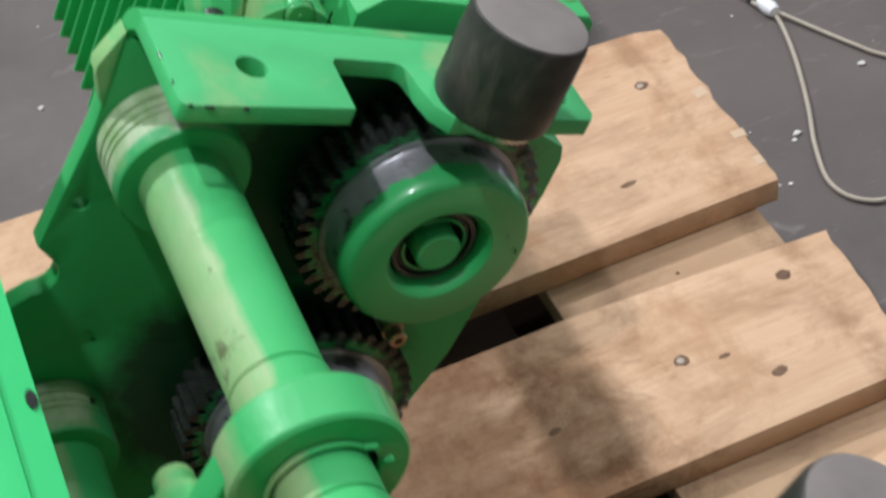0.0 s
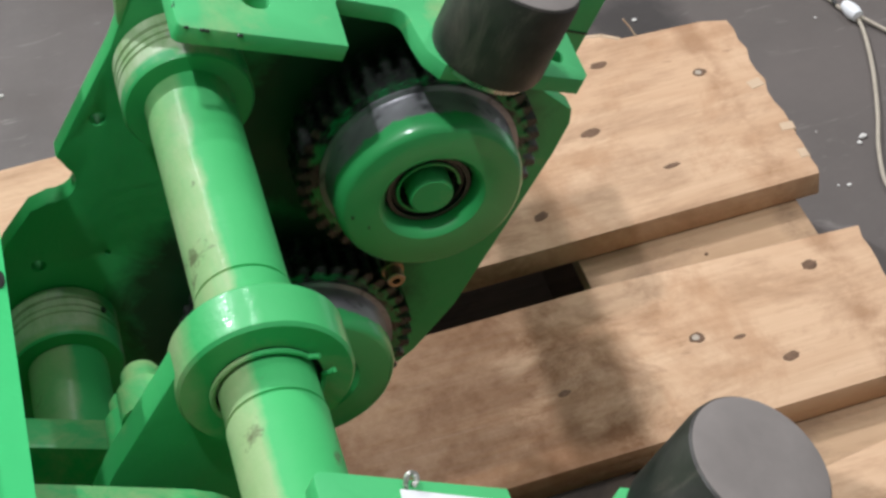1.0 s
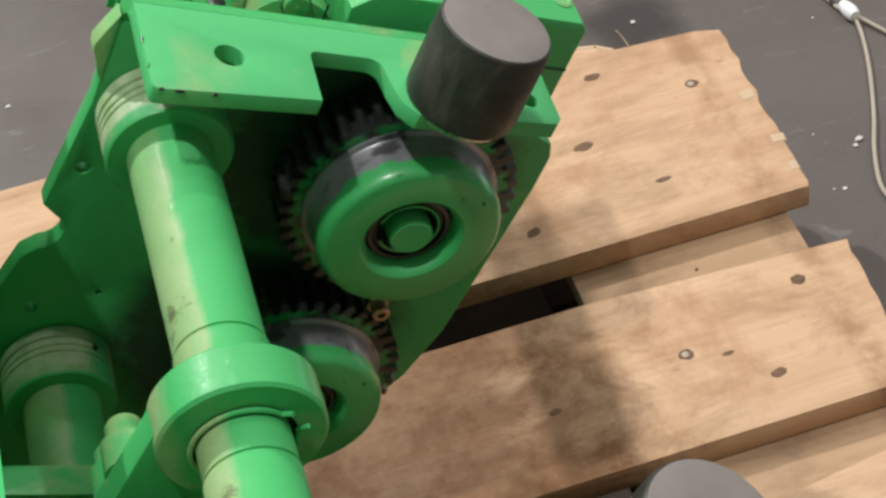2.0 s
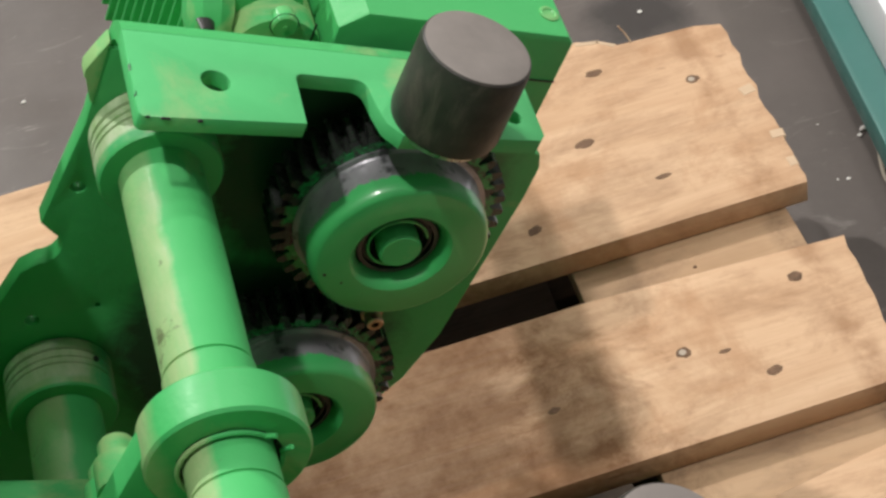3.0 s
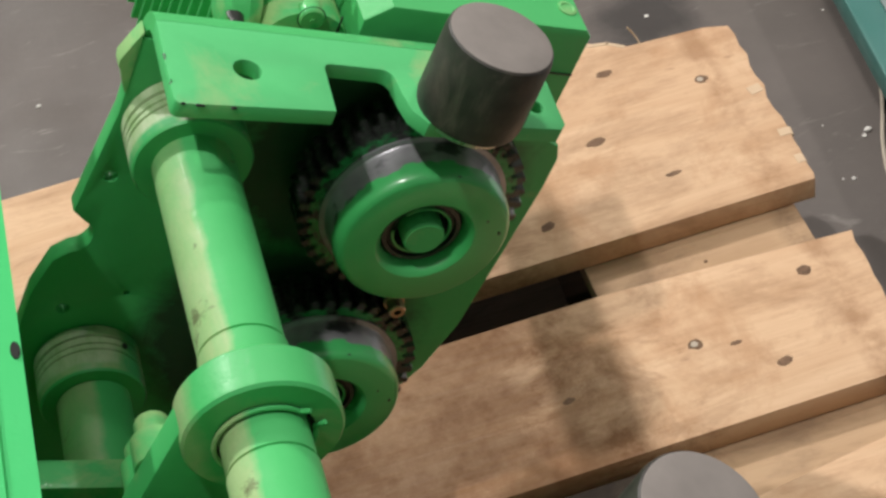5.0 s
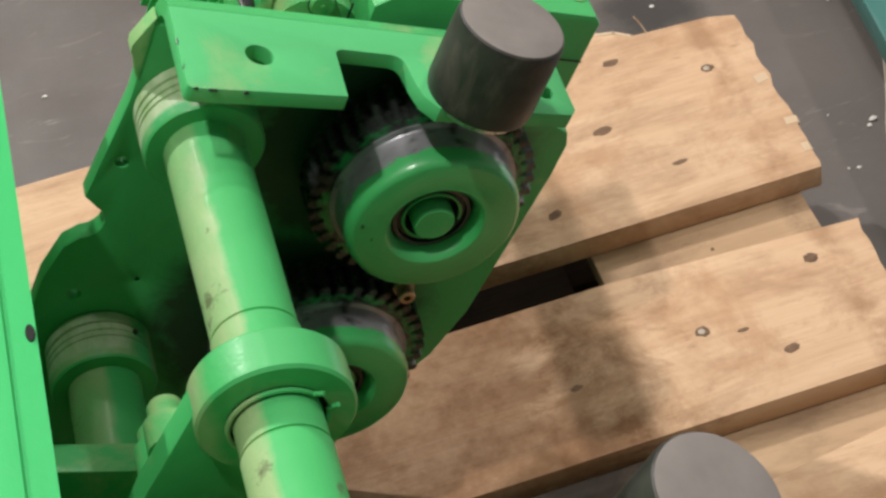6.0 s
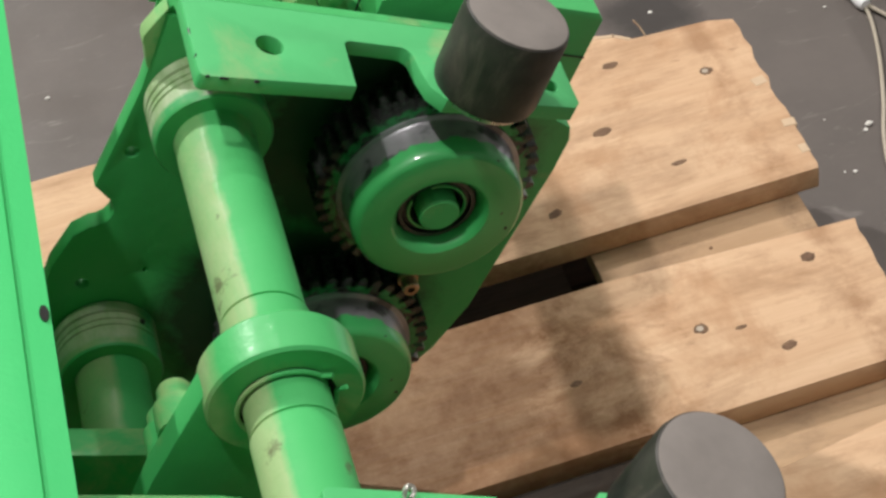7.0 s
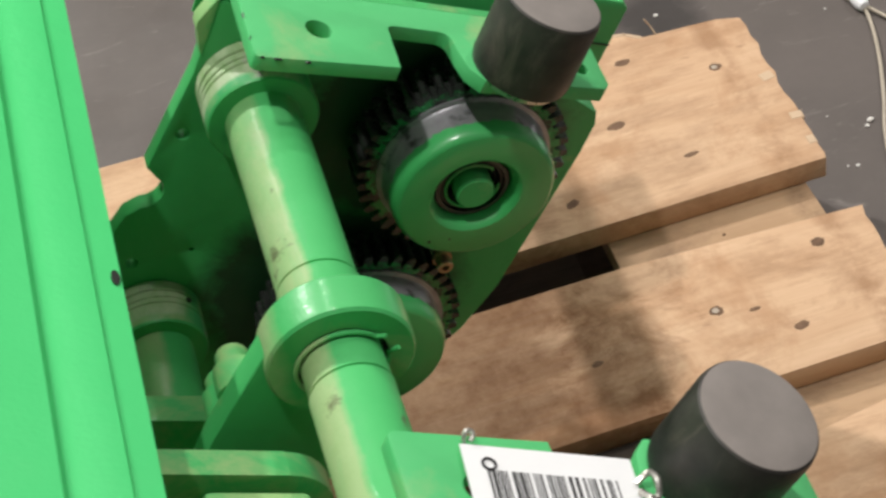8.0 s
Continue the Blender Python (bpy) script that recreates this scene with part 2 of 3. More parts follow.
def wood(name, pale, tan, dirt, dirt_low):
    n = Nodes(name)
    # a ragged darker patch: stain, and the trolley's shade, put into the colour
    near = n.tree.nodes.new("ShaderNodeVectorMath")
    near.operation = "DISTANCE"
    n.link(n.at((1.0, 0.6, 0.0)), near.inputs[0])
    near.inputs[1].default_value = (0.04, 0.0, 0.0)
    ragged_edge = n.math("ADD", near.outputs["Value"], n.math("MULTIPLY", n.math("SUBTRACT", n.noise(17, 6, 0.75, None, 0.6), 0.5), 0.34))
    stain_shade = n.ramp(ragged_edge, 0.185, 0.105)
    # a patchy brown band across the board ends
    end_band = n.math("ABSOLUTE", n.math("SUBTRACT", n.math("ADD", n.axis(0), n.math("MULTIPLY", n.noise(30, 4), 0.008)), 0.343))
    end_band = n.math("MULTIPLY", n.ramp(end_band, 0.012, 0.004), n.ramp(n.noise(24, 5, 0.7), 0.42, 0.6))
    shift = n.tree.nodes.new("ShaderNodeVectorMath")
    shift.operation = "ADD"
    n.link(n.place, shift.inputs[0])
    n.link(n.math("MULTIPLY", n.each(), 7.0), shift.inputs[1])
    n.place = shift.outputs[0]
    grain = n.noise(11, 6, 0.6, n.at((0.55, 2.2, 2.0)), 0.5)
    fine = n.noise(60, 4, 0.6, n.at((0.25, 7.0, 4.0)))
    colour = n.mix(n.ramp(grain, 0.35, 0.7), pale, tan)
    colour = n.mix(n.ramp(fine, 0.45, 0.8, 0.0, 0.16), colour, tuple(0.55 * c for c in tan))
    stain = n.ramp(n.noise(13, 7, 0.75, n.at((0.8, 1.8, 1)), 0.3), dirt_low, dirt_low + 0.22)
    colour = n.mix(n.math("MULTIPLY", stain, 0.55), colour, dirt)
    broad = n.ramp(n.noise(9, 7, 0.7, n.at((1.5, 1, 1), (1.3, 0.4, 0)), 0.3), 0.5, 0.62)
    colour = n.mix(n.math("MULTIPLY", broad, 0.48), colour, tuple(1.6 * c for c in dirt))
    colour = n.mix(n.math("MULTIPLY", stain_shade, n.ramp(n.noise(30, 7, 0.75), 0.36, 0.64, 0.6, 1.0)), colour, (0.85 * dirt[0], 0.75 * dirt[1], 0.6 * dirt[2]))
    colour = n.mix(n.math("MULTIPLY", end_band, 0.6), colour, tuple(1.2 * c for c in dirt))
    spots = n.ramp(n.noise(85, 3, 0.5, n.at((0.6, 1.3, 1), (4, 0, 0))), 0.7, 0.78)
    colour = n.mix(n.math("MULTIPLY", spots, 0.45), colour, dirt)
    n.put("Base Color", colour).put("Roughness", n.ramp(fine, 0.3, 0.7, 0.62, 0.85))
    return n.bump(n.math("ADD", fine, n.math("MULTIPLY", grain, 0.8)), 0.3, 0.0012).mat


WOOD = wood("sawn_pine", (0.625, 0.418, 0.265), (0.50, 0.305, 0.175), (0.225, 0.112, 0.050), 0.49)
# the same pine in darker tones, for stringers and blocks
WOOD_UNDER = wood("darker_pine", (0.44, 0.29, 0.17), (0.34, 0.21, 0.115), (0.12, 0.07, 0.04), 0.52)
# near-black copy of the pine: the shade under the deck is in its colour
WOOD_SHADED = wood("shaded_pine", (0.10, 0.07, 0.045), (0.07, 0.045, 0.028), (0.03, 0.02, 0.012), 0.45)


def concrete():
    n = Nodes("worn_concrete")
    colour = n.mix(n.ramp(n.noise(4, 6, 0.65), 0.3, 0.7), (0.080, 0.067, 0.060), (0.118, 0.098, 0.089))
    colour = n.mix(n.ramp(n.noise(40, 5, 0.7), 0.5, 0.75, 0.0, 0.5), colour, (0.12, 0.10, 0.09))
    scuff = n.ramp(n.noise(14, 6, 0.7, n.at((1, 3, 1), (2, 2, 0)), 1.0), 0.6, 0.72)
    colour = n.mix(n.math("MULTIPLY", scuff, 0.35), colour, (0.32, 0.29, 0.27))
    # one ragged near-black blot behind the pallet
    near = n.tree.nodes.new("ShaderNodeVectorMath")
    near.operation = "DISTANCE"
    n.link(n.place, near.inputs[0])
    near.inputs[1].default_value = (0.368, 0.520, 0.0)
    blot = n.math("ADD", near.outputs["Value"], n.math("MULTIPLY", n.noise(22, 5, 0.7), 0.05))
    dark_blot = n.ramp(blot, 0.080, 0.050)
    colour = n.mix(n.math("MULTIPLY", dark_blot, 0.85), colour, (0.025, 0.02, 0.018))
    n.put("Base Color", colour).put("Roughness", n.ramp(n.noise(9, 4), 0.3, 0.7, 0.5, 0.75))
    return n.bump(n.noise(130, 5, 0.7), 0.35, 0.001).mat


FLOOR = concrete()


# ---- mesh helpers ----
def mesh_of(bm, name, mat, smooth=True, angle=35):
    bmesh.ops.recalc_face_normals(bm, faces=bm.faces)
    me = bpy.data.meshes.new(name)
    if smooth:
        for f in bm.faces:
            f.smooth = True
        for e in bm.edges:
            if len(e.link_faces) == 2 and e.calc_face_angle(0) > radians(angle):
                e.smooth = False
    bm.to_mesh(me)
    bm.free()
    me.materials.append(mat)
    return me


def part(name, bm, mat, parent=None, label="", smooth=True):
    ob = new(name, mesh_of(bm, name, mat, smooth))
    ob.parent = parent
    return tagged(ob, label)


def box(x0, y0, z0, x1, y1, z1, bevel=0.0, seg=2):
    bm = bmesh.new()
    bmesh.ops.create_cube(bm, size=1)
    bmesh.ops.scale(bm, vec=(x1 - x0, y1 - y0, z1 - z0), verts=bm.verts)
    bmesh.ops.translate(bm, vec=((x0 + x1) / 2, (y0 + y1) / 2, (z0 + z1) / 2), verts=bm.verts)
    if bevel:
        bmesh.ops.bevel(bm, geom=bm.edges[:], offset=bevel, segments=seg, affect="EDGES", profile=0.6)
    return bm


def lathe(profile, seg=72, closed=False):
    """A turned solid; profile: (radius, y) along the y axis."""
    bm = bmesh.new()
    rings = []
    for r, y in profile:
        if r < 1e-6:
            rings.append([bm.verts.new((0, y, 0))])
        else:
            rings.append([bm.verts.new((r * math.cos(a), y, r * math.sin(a))) for a in [2 * math.pi * k / seg for k in range(seg)]])
    pairs = list(zip(rings, rings[1:])) + ([(rings[-1], rings[0])] if closed else [])
    for a, b in pairs:
        for k in range(seg):
            j = (k + 1) % seg
            if len(a) == 1 and len(b) == 1:
                continue
            if len(a) == 1:
                bm.faces.new((a[0], b[k], b[j]))
            elif len(b) == 1:
                bm.faces.new((a[k], b[0], a[j]))
            else:
                bm.faces.new((a[k], b[k], b[j], a[j]))
    return bm


def arc(cx, cz, r, a0, a1, steps=8):
    return [(cx + r * math.cos(radians(a0 + (a1 - a0) * k / steps)), cz + r * math.sin(radians(a0 + (a1 - a0) * k / steps))) for k in range(steps + 1)]


def slab(outline, y0, y1, holes=(), bevel=0.0):
    """A plate: outline in x, z, from y0 to y1, with round holes (x, z, radius)."""
    bm = bmesh.new()
    edges = []
    for loop in [outline] + [arc(x, z, r, 0, 345, 23) for x, z, r in holes]:
        vs = [bm.verts.new((x, y0, z)) for x, z in loop]
        edges += [bm.edges.new((a, b)) for a, b in zip(vs, vs[1:] + vs[:1])]
    bmesh.ops.triangle_fill(bm, use_beauty=True, edges=edges)
    rim = [e for e in bm.edges if e.is_boundary]
    got = bmesh.ops.extrude_face_region(bm, geom=bm.faces[:])
    bmesh.ops.translate(bm, vec=(0, y1 - y0, 0), verts=[v for v in got["geom"] if isinstance(v, bmesh.types.BMVert)])
    bmesh.ops.recalc_face_normals(bm, faces=bm.faces)
    if bevel:
        sharp = [e for e in bm.edges if len(e.link_faces) == 2 and e.calc_face_angle(0) > 1.2 and abs(e.verts[0].co.y - e.verts[1].co.y) < 1e-6]
        bmesh.ops.bevel(bm, geom=sharp, offset=bevel, segments=2, affect="EDGES", profile=0.6, clamp_overlap=True)
    return bm


def moved(bm, m):
    bmesh.ops.transform(bm, matrix=m, verts=bm.verts)
    return bm


def joined(bm, other):
    me = bpy.data.meshes.new("tmp")
    other.to_mesh(me)
    other.free()
    bm.from_mesh(me)
    bpy.data.meshes.remove(me)
    return bm


def wire(points, radius, sides=8, closed=False):
    """A round cord through points."""
    bm = bmesh.new()
    pts = [Vector(p) for p in points]
    rings = []
    for k, p in enumerate(pts):
        ahead = (pts[(k + 1) % len(pts)] if closed or k + 1 < len(pts) else p) - (pts[k - 1] if closed or k else p)
        side = ahead.cross(Vector((0.13, 0.21, 1))).normalized()
        up = side.cross(ahead).normalized()
        rings.append([bm.verts.new(p + radius * (math.cos(a) * side + math.sin(a) * up)) for a in [2 * math.pi * j / sides for j in range(sides)]])
    for a, b in list(zip(rings, rings[1:])) + ([(rings[-1], rings[0])] if closed else []):
        for j in range(sides):
            bm.faces.new((a[j], a[(j + 1) % sides], b[(j + 1) % sides], b[j]))
    if not closed:
        bm.faces.new(rings[0])
        bm.faces.new(rings[-1])
    return bm


def smooth_line(points, steps=6):
    """A Catmull-Rom curve through points."""
    pts = [Vector(p) for p in points]
    out = []
    for k in range(len(pts) - 1):
        a, b, c, d = pts[max(k - 1, 0)], pts[k], pts[k + 1], pts[min(k + 2, len(pts) - 1)]
        for s in range(steps):
            u = s / steps
            out.append(0.5 * (2 * b + (c - a) * u + (2 * a - 5 * b + 4 * c - d) * u * u + (3 * b - a - 3 * c + d) * u ** 3))
    return out + [pts[-1]]


# ---- setting ----
tagged(part("floor", box(-6, -6, -0.1, 6, 6, 0.0), FLOOR), "grey worn concrete workshop floor", kind="structure")
tagged(part("ceiling", box(-6, -6, 5.0, 6, 6, 5.1), WALL), "pale hall ceiling", kind="structure")
for nm, b in (("wall_north", (-6, 6, 0, 6, 6.1, 5)), ("wall_south", (-6, -6.1, 0, 6, -6, 5)), ("wall_east", (6, -6, 0, 6.1, 6, 5)), ("wall_west", (-6.1, -6, 0, -6, 6, 5))):
    tagged(part(nm, box(*b), WALL), "pale plastered hall wall", kind="structure")

# ---- the trolley's own space: x along the end flange, y along the axles, z along its travel ----
TROLLEY = Matrix(((0.87505, 0.01234, 0.48388, 0.0), (0.02468, 0.99724, -0.07006, 0.0), (-0.48341, 0.07325, 0.87232, 0.52589), (0, 0, 0, 1)))
FLIP = Matrix(((1, 0, 0, 0), (0, -1, 0, -0.332), (0, 0, 1, 0), (0, 0, 0, 1)))
LAY = Matrix(((1, 0, 0, 0), (0, 0, 1, 0), (0, 1, 0, 0), (0, 0, 0, 1)))

trolley = new("hoist_trolley")
trolley.matrix_world = TROLLEY
tagged(trolley, "green painted hoist trolley with geared wheels tilted over a pallet", "hoist trolley")


def plate_mesh(bottom=-0.350, start=0.0018):
    outline = ([(0.0, -0.016), (0.0, -0.06), (-0.0073, -0.1233)] + arc(-0.006, -0.1395, 0.0115, 62, -78, 7)
               + [(-0.0105, -0.1575), (-0.0164, -0.1806), (-0.0182, -0.2163), (-0.0182, bottom), (0.150, bottom), (0.2111, -0.2275), (0.22, -0.1907), (0.2275, -0.085), (0.2275, -0.064), (0.2245, -0.056), (0.187, -0.040), (0.187, -0.016)])
    bm = slab(outline, 0.0, 0.010, [(0.005, -0.099, 0.0035), (0.0014, -0.191, 0.0035), (0.031, -0.178, 0.0014)], 0.0007)
    # the rounded bend from the plate into the end flange
    ring = arc(-0.006, -0.016, 0.016, 0, 90, 8) + arc(-0.006, -0.016, 0.008, 90, 0, 8)
    bend = slab(ring, start, 0.187)
    return joined(bm, moved(bend, Matrix(((0, 1, 0, 0), (1, 0, 0, 0), (0, 0, 1, 0), (0, 0, 0, 1)))))


def flange_mesh(start=0.0018):
    outline = ([(start, -0.006), (start - 0.0003, -0.052)] + arc(start + 0.0027, -0.0562, 0.003, 180, 270, 3) + [(0.0735, -0.0552), (0.0745, -0.0285)] + arc(0.0785, -0.0275, 0.004, 180, 90, 4)
               + arc(0.1015, -0.0295, 0.006, 90, 15, 4) + [(0.1085, -0.040), (0.1105, -0.050), (0.1165, -0.0575), (0.184, -0.053), (0.187, -0.049), (0.187, -0.006)])
    bm = slab(outline, -0.008, 0.0, [(0.0378, -0.0333, 0.0065), (0.1745, -0.0385, 0.0045)], 0.0008)
    return moved(bm, LAY)


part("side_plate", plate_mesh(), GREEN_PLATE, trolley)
part("side_plate", moved(plate_mesh(-0.322, 0.0078), FLIP), GREEN, trolley)
part("end_flange", flange_mesh(), GREEN_LIT, trolley)
part("end_flange", moved(flange_mesh(0.0078), FLIP), GREEN_LIT, trolley)

part("plate_ear", slab([(0.0006, -0.012), (-0.0030, -0.020), (-0.0066, -0.029), (-0.0062, -0.033), (-0.0050, -0.034), (-0.0028, -0.041), (-0.0010, -0.046), (0.0006, -0.048)], -0.0004, 0.0085, (), 0.0012), GREEN_DULL, trolley, "pale worn ear on the plate edge")

random.seed(21)
for x, y in [(0.0052, -0.0587), (0.0125, -0.0590), (0.027, -0.0588), (0.0022, -0.030), (0.0022, -0.046)]:
    wide = random.uniform(0.0009, 0.0026)
    turn = 90 if x < 0.003 else 0
    part("edge_chip", moved(box(-wide, -0.0007, -0.0006, wide, 0.0007, 0.0006, 0.0004, 1), pose(x, y, -0.0006, 0, 0, turn + random.uniform(-15, 15))), BLACK, trolley)


def buffer(x, y, dent, wide=1.0, lean=0.0):
    up = Matrix.Translation((x, y, 0.0)) @ Matrix.Rotation(radians(90 + lean), 4, "X") @ Matrix.Diagonal((wide, 1, wide, 1))
    body = part("rubber_buffer", moved(lathe([(0, 0.0), (0.0245, 0.0), (0.0252, 0.003), (0.0250, 0.038), (0.0243, 0.0412), (0.0236, 0.0418), (0, 0.0418)]), up), RUBBER, trolley, "black rubber buffer with a grey face")
    part("face", moved(lathe([(0.0235, 0.0412), (0.0235, 0.0421), (0.0228, 0.0424), (0.012, 0.0424 - dent), (0, 0.0424 - dent)]), up), RUBBER_TOP, body)
    part("base_washer", moved(lathe([(0.019, -0.004), (0.0215, -0.004), (0.0215, 0.0015), (0.019, 0.0015)], 48, True), up), ZINC, body)


buffer(0.1388, -0.0455, 0.0)
buffer(0.1385, -0.2925, 0.0003, 1.05, 6.0)

TUBE, TUBE2 = (0.0295, -0.0605), (0.0212, -0.2278)
# the upper tube runs a hair off square to the plate
LEAN = Matrix(((1, -0.0155, 0, 0), (0, 1, 0, 0), (0, 0, 1, 0), (0, 0, 0, 1)))


def rod(name, centre, profile, mat=GREEN, closed=False, parent=None):
    place = Matrix.Translation((centre[0], 0, centre[1]))
    return part(name, moved(lathe(profile, 72, closed), place @ LEAN if centre is TUBE else place), mat, parent or trolley)


def grooved(r, stops, wide=0.0007, deep=0.0008):
    out = []
    for y in stops:
        out += [(r, y + wide), (r - deep, y + wide * 0.6), (r - deep, y - wide * 0.6), (r, y - wide)]
    return out


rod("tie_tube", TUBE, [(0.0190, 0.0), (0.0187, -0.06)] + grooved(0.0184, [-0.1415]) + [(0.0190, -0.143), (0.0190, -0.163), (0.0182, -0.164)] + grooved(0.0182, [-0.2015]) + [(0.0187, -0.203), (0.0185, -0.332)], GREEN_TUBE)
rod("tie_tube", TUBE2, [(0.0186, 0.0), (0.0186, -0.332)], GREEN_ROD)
for centre, r in ((TUBE, 0.0278), (TUBE2, 0.0270)):
    rod("collar", centre, [(0.015, -0.0005), (r - 0.0012, -0.0005), (r, -0.002)] + grooved(r, [-0.0085], 0.0012, 0.0014) + grooved(r, [-0.0135, -0.0175], 0.0009, 0.0009) + [(r, -0.0285), (r - 0.0012, -0.0305), (0.015, -0.0305)], COLLAR)
part("set_screw", moved(lathe([(0, 0.0275), (0.0016, 0.0275), (0.0016, 0.0284), (0, 0.0284)], 20), Matrix.Translation((TUBE2[0], -0.012, TUBE2[1] - 0.0008)) @ Matrix.Rotation(radians(28), 4, "Y") @ Matrix.Rotation(radians(90), 4, "X")), BLACK, trolley)

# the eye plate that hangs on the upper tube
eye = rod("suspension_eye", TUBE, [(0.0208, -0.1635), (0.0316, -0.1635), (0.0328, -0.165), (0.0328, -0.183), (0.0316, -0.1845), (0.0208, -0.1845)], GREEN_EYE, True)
part("shank", slab([(0.0645, -0.064), (0.058, -0.115), (0.052, -0.27), (-0.012, -0.27), (-0.0075, -0.12), (-0.0004, -0.064)], -0.1655, -0.1795, (), 0.002), GREEN, eye)
# black sleeve that stands for the shade in the clearance round the tube
part("dark_gap", moved(lathe([(0.0189, -0.1645), (0.0209, -0.1645), (0.0209, -0.183), (0.0189, -0.183)], 60, True), Matrix.Translation((TUBE[0], 0, TUBE[1])) @ LEAN), BLACK, eye)
for z in (-0.1045, -0.121):
    part("bolt_head", moved(lathe([(0, -0.141), (0.0066, -0.141), (0.0078, -0.143), (0.0078, -0.151), (0.0105, -0.1515), (0.0105, -0.166), (0, -0.166)], 24), Matrix.Translation((0.004, 0, z))), GREEN_DULL, eye)
HUB = TUBE[0] + 0.0155 * 0.186
clip = [(HUB + 0.0203 * math.cos(radians(a)), -0.1860, TUBE[1] + 0.0203 * math.sin(radians(a))) for a in range(64, 390, 9)]
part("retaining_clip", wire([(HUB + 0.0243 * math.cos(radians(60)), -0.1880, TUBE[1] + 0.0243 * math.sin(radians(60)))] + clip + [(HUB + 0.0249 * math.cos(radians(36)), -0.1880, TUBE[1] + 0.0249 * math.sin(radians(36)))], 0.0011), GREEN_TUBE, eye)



# ---- wheels with toothed rims ----
def gear_mesh(teeth=40, root=0.0494, tip=0.0565, back=-0.0130, front=-0.0335):
    loop = []
    for k in range(teeth):
        a = 360 * k / teeth
        for turn, r in ((-0.36, root), (-0.22, tip - 0.0012), (-0.12, tip), (0.12, tip), (0.22, tip - 0.0012), (0.36, root)):
            b = radians(a + turn * 360 / teeth)
            loop.append((r * math.cos(b), r * math.sin(b)))
    bm = bmesh.new()
    outer = [[bm.verts.new((x, y, z)) for x, z in loop] for y in (back, front)]
    inner = [[bm.verts.new((x * 0.03 / math.hypot(x, z), y, z * 0.03 / math.hypot(x, z))) for x, z in loop] for y in (back, front)]
    for k in range(len(loop)):
        j = (k + 1) % len(loop)
        bm.faces.new((outer[0][k], outer[0][j], outer[1][j], outer[1][k]))
        bm.faces.new((outer[1][k], outer[1][j], inner[1][j], inner[1][k]))
        bm.faces.new((outer[0][k], inner[0][k], inner[0][j], outer[0][j]))
        bm.faces.new((inner[0][k], inner[1][k], inner[1][j], inner[0][j]))
    return bm


WHEELS = [(0.1430, -0.0755), (0.1295, -0.2005)]
WHEEL_OUT = 0.0032
wheel = new("wheel")
wheel.parent = trolley
part("gear_rim", gear_mesh(), GEAR, wheel, "black greasy toothed rim")
part("wheel_body", lathe([(0.030, -0.0330), (0.0462, -0.0330), (0.0462, -0.0346), (0.0438, -0.0352), (0.0432, -0.0366), (0.0430, -0.0500), (0.0427, -0.0524), (0.0421, -0.0544), (0.0412, -0.0560), (0.0401, -0.0569), (0.0389, -0.0573), (0.0243, -0.0573), (0.0226, -0.0560), (0.0208, -0.0530), (0.0202, -0.0440)], 96), WHEEL, wheel)
part("hub", lathe([(0.0, 0.0), (0.024, 0.0), (0.024, -0.006), (0.040, -0.0065), (0.040, -0.014), (0.0, -0.014)], 48), BLACK, wheel)
part("bearing", lathe([(0.0105, -0.0455), (0.0122, -0.0475), (0.0140, -0.0465), (0.0150, -0.0490), (0.0165, -0.0490), (0.0170, -0.0465), (0.0200, -0.0465)], 64), BLACK, wheel)
part("bearing_ring", lathe([(0.0172, -0.0478), (0.0192, -0.0478), (0.0192, -0.0505), (0.0172, -0.0505)], 64, True), STEEL, wheel)
ring_pts = [(0.0142 * math.cos(radians(a)), -0.0498, 0.0142 * math.sin(radians(a))) for a in range(20, 345, 13)]
part("retaining_clip", wire(ring_pts, 0.0008, 6), GREEN_DULL, wheel)
part("axle_end", lathe([(0.0, -0.0560), (0.0090, -0.0560), (0.0102, -0.0548), (0.0104, -0.0440)], 48), GREEN, wheel)
a = radians(206)
part("paint_chip", moved(lathe([(0, -0.0576), (0.0009, -0.0576), (0.0009, -0.0570)], 10), Matrix.Translation((0.0365 * math.cos(a), 0, 0.0365 * math.sin(a)))), BLACK, wheel)
wheels = [wheel]
for centre in WHEELS[1:]:
    other = copy_thing(wheel, pose(centre[0], WHEEL_OUT, centre[1]))
    wheels.append(other)

bolt = part("bolt", moved(lathe([(0.0020, -0.031), (0.0020, -0.0360), (0.0038, -0.0360), (0.0044, -0.0352), (0.0044, -0.029), (0.0054, -0.029), (0.0054, -0.0275), (0.003, -0.0275), (0.003, -0.001)], 24), Matrix.Translation((0.158, 0, -0.1447))), BRASS, trolley, "small brass hollow bolt")
part("bolt_socket", moved(lathe([(0, -0.0335), (0.0019, -0.0335)], 20), Matrix.Translation((0.158, 0, -0.1447))), BLACK, bolt)

# ---- drive behind the side plate ----
gearbox = part("gearbox", slab([(0.109, -0.11), (0.2285, -0.11), (0.2285, -0.004), (0.2245, 0.0), (0.121, 0.0), (0.109, -0.010)], 0.024, 0.12, (), 0.002), GREEN, trolley)
part("cover_joint", box(0.138, 0.0232, -0.075, 0.1388, 0.0242, -0.028), BLACK, gearbox)
part("cover_seam", box(0.138, 0.0232, -0.0285, 0.228, 0.0242, -0.0279), BLACK, gearbox)
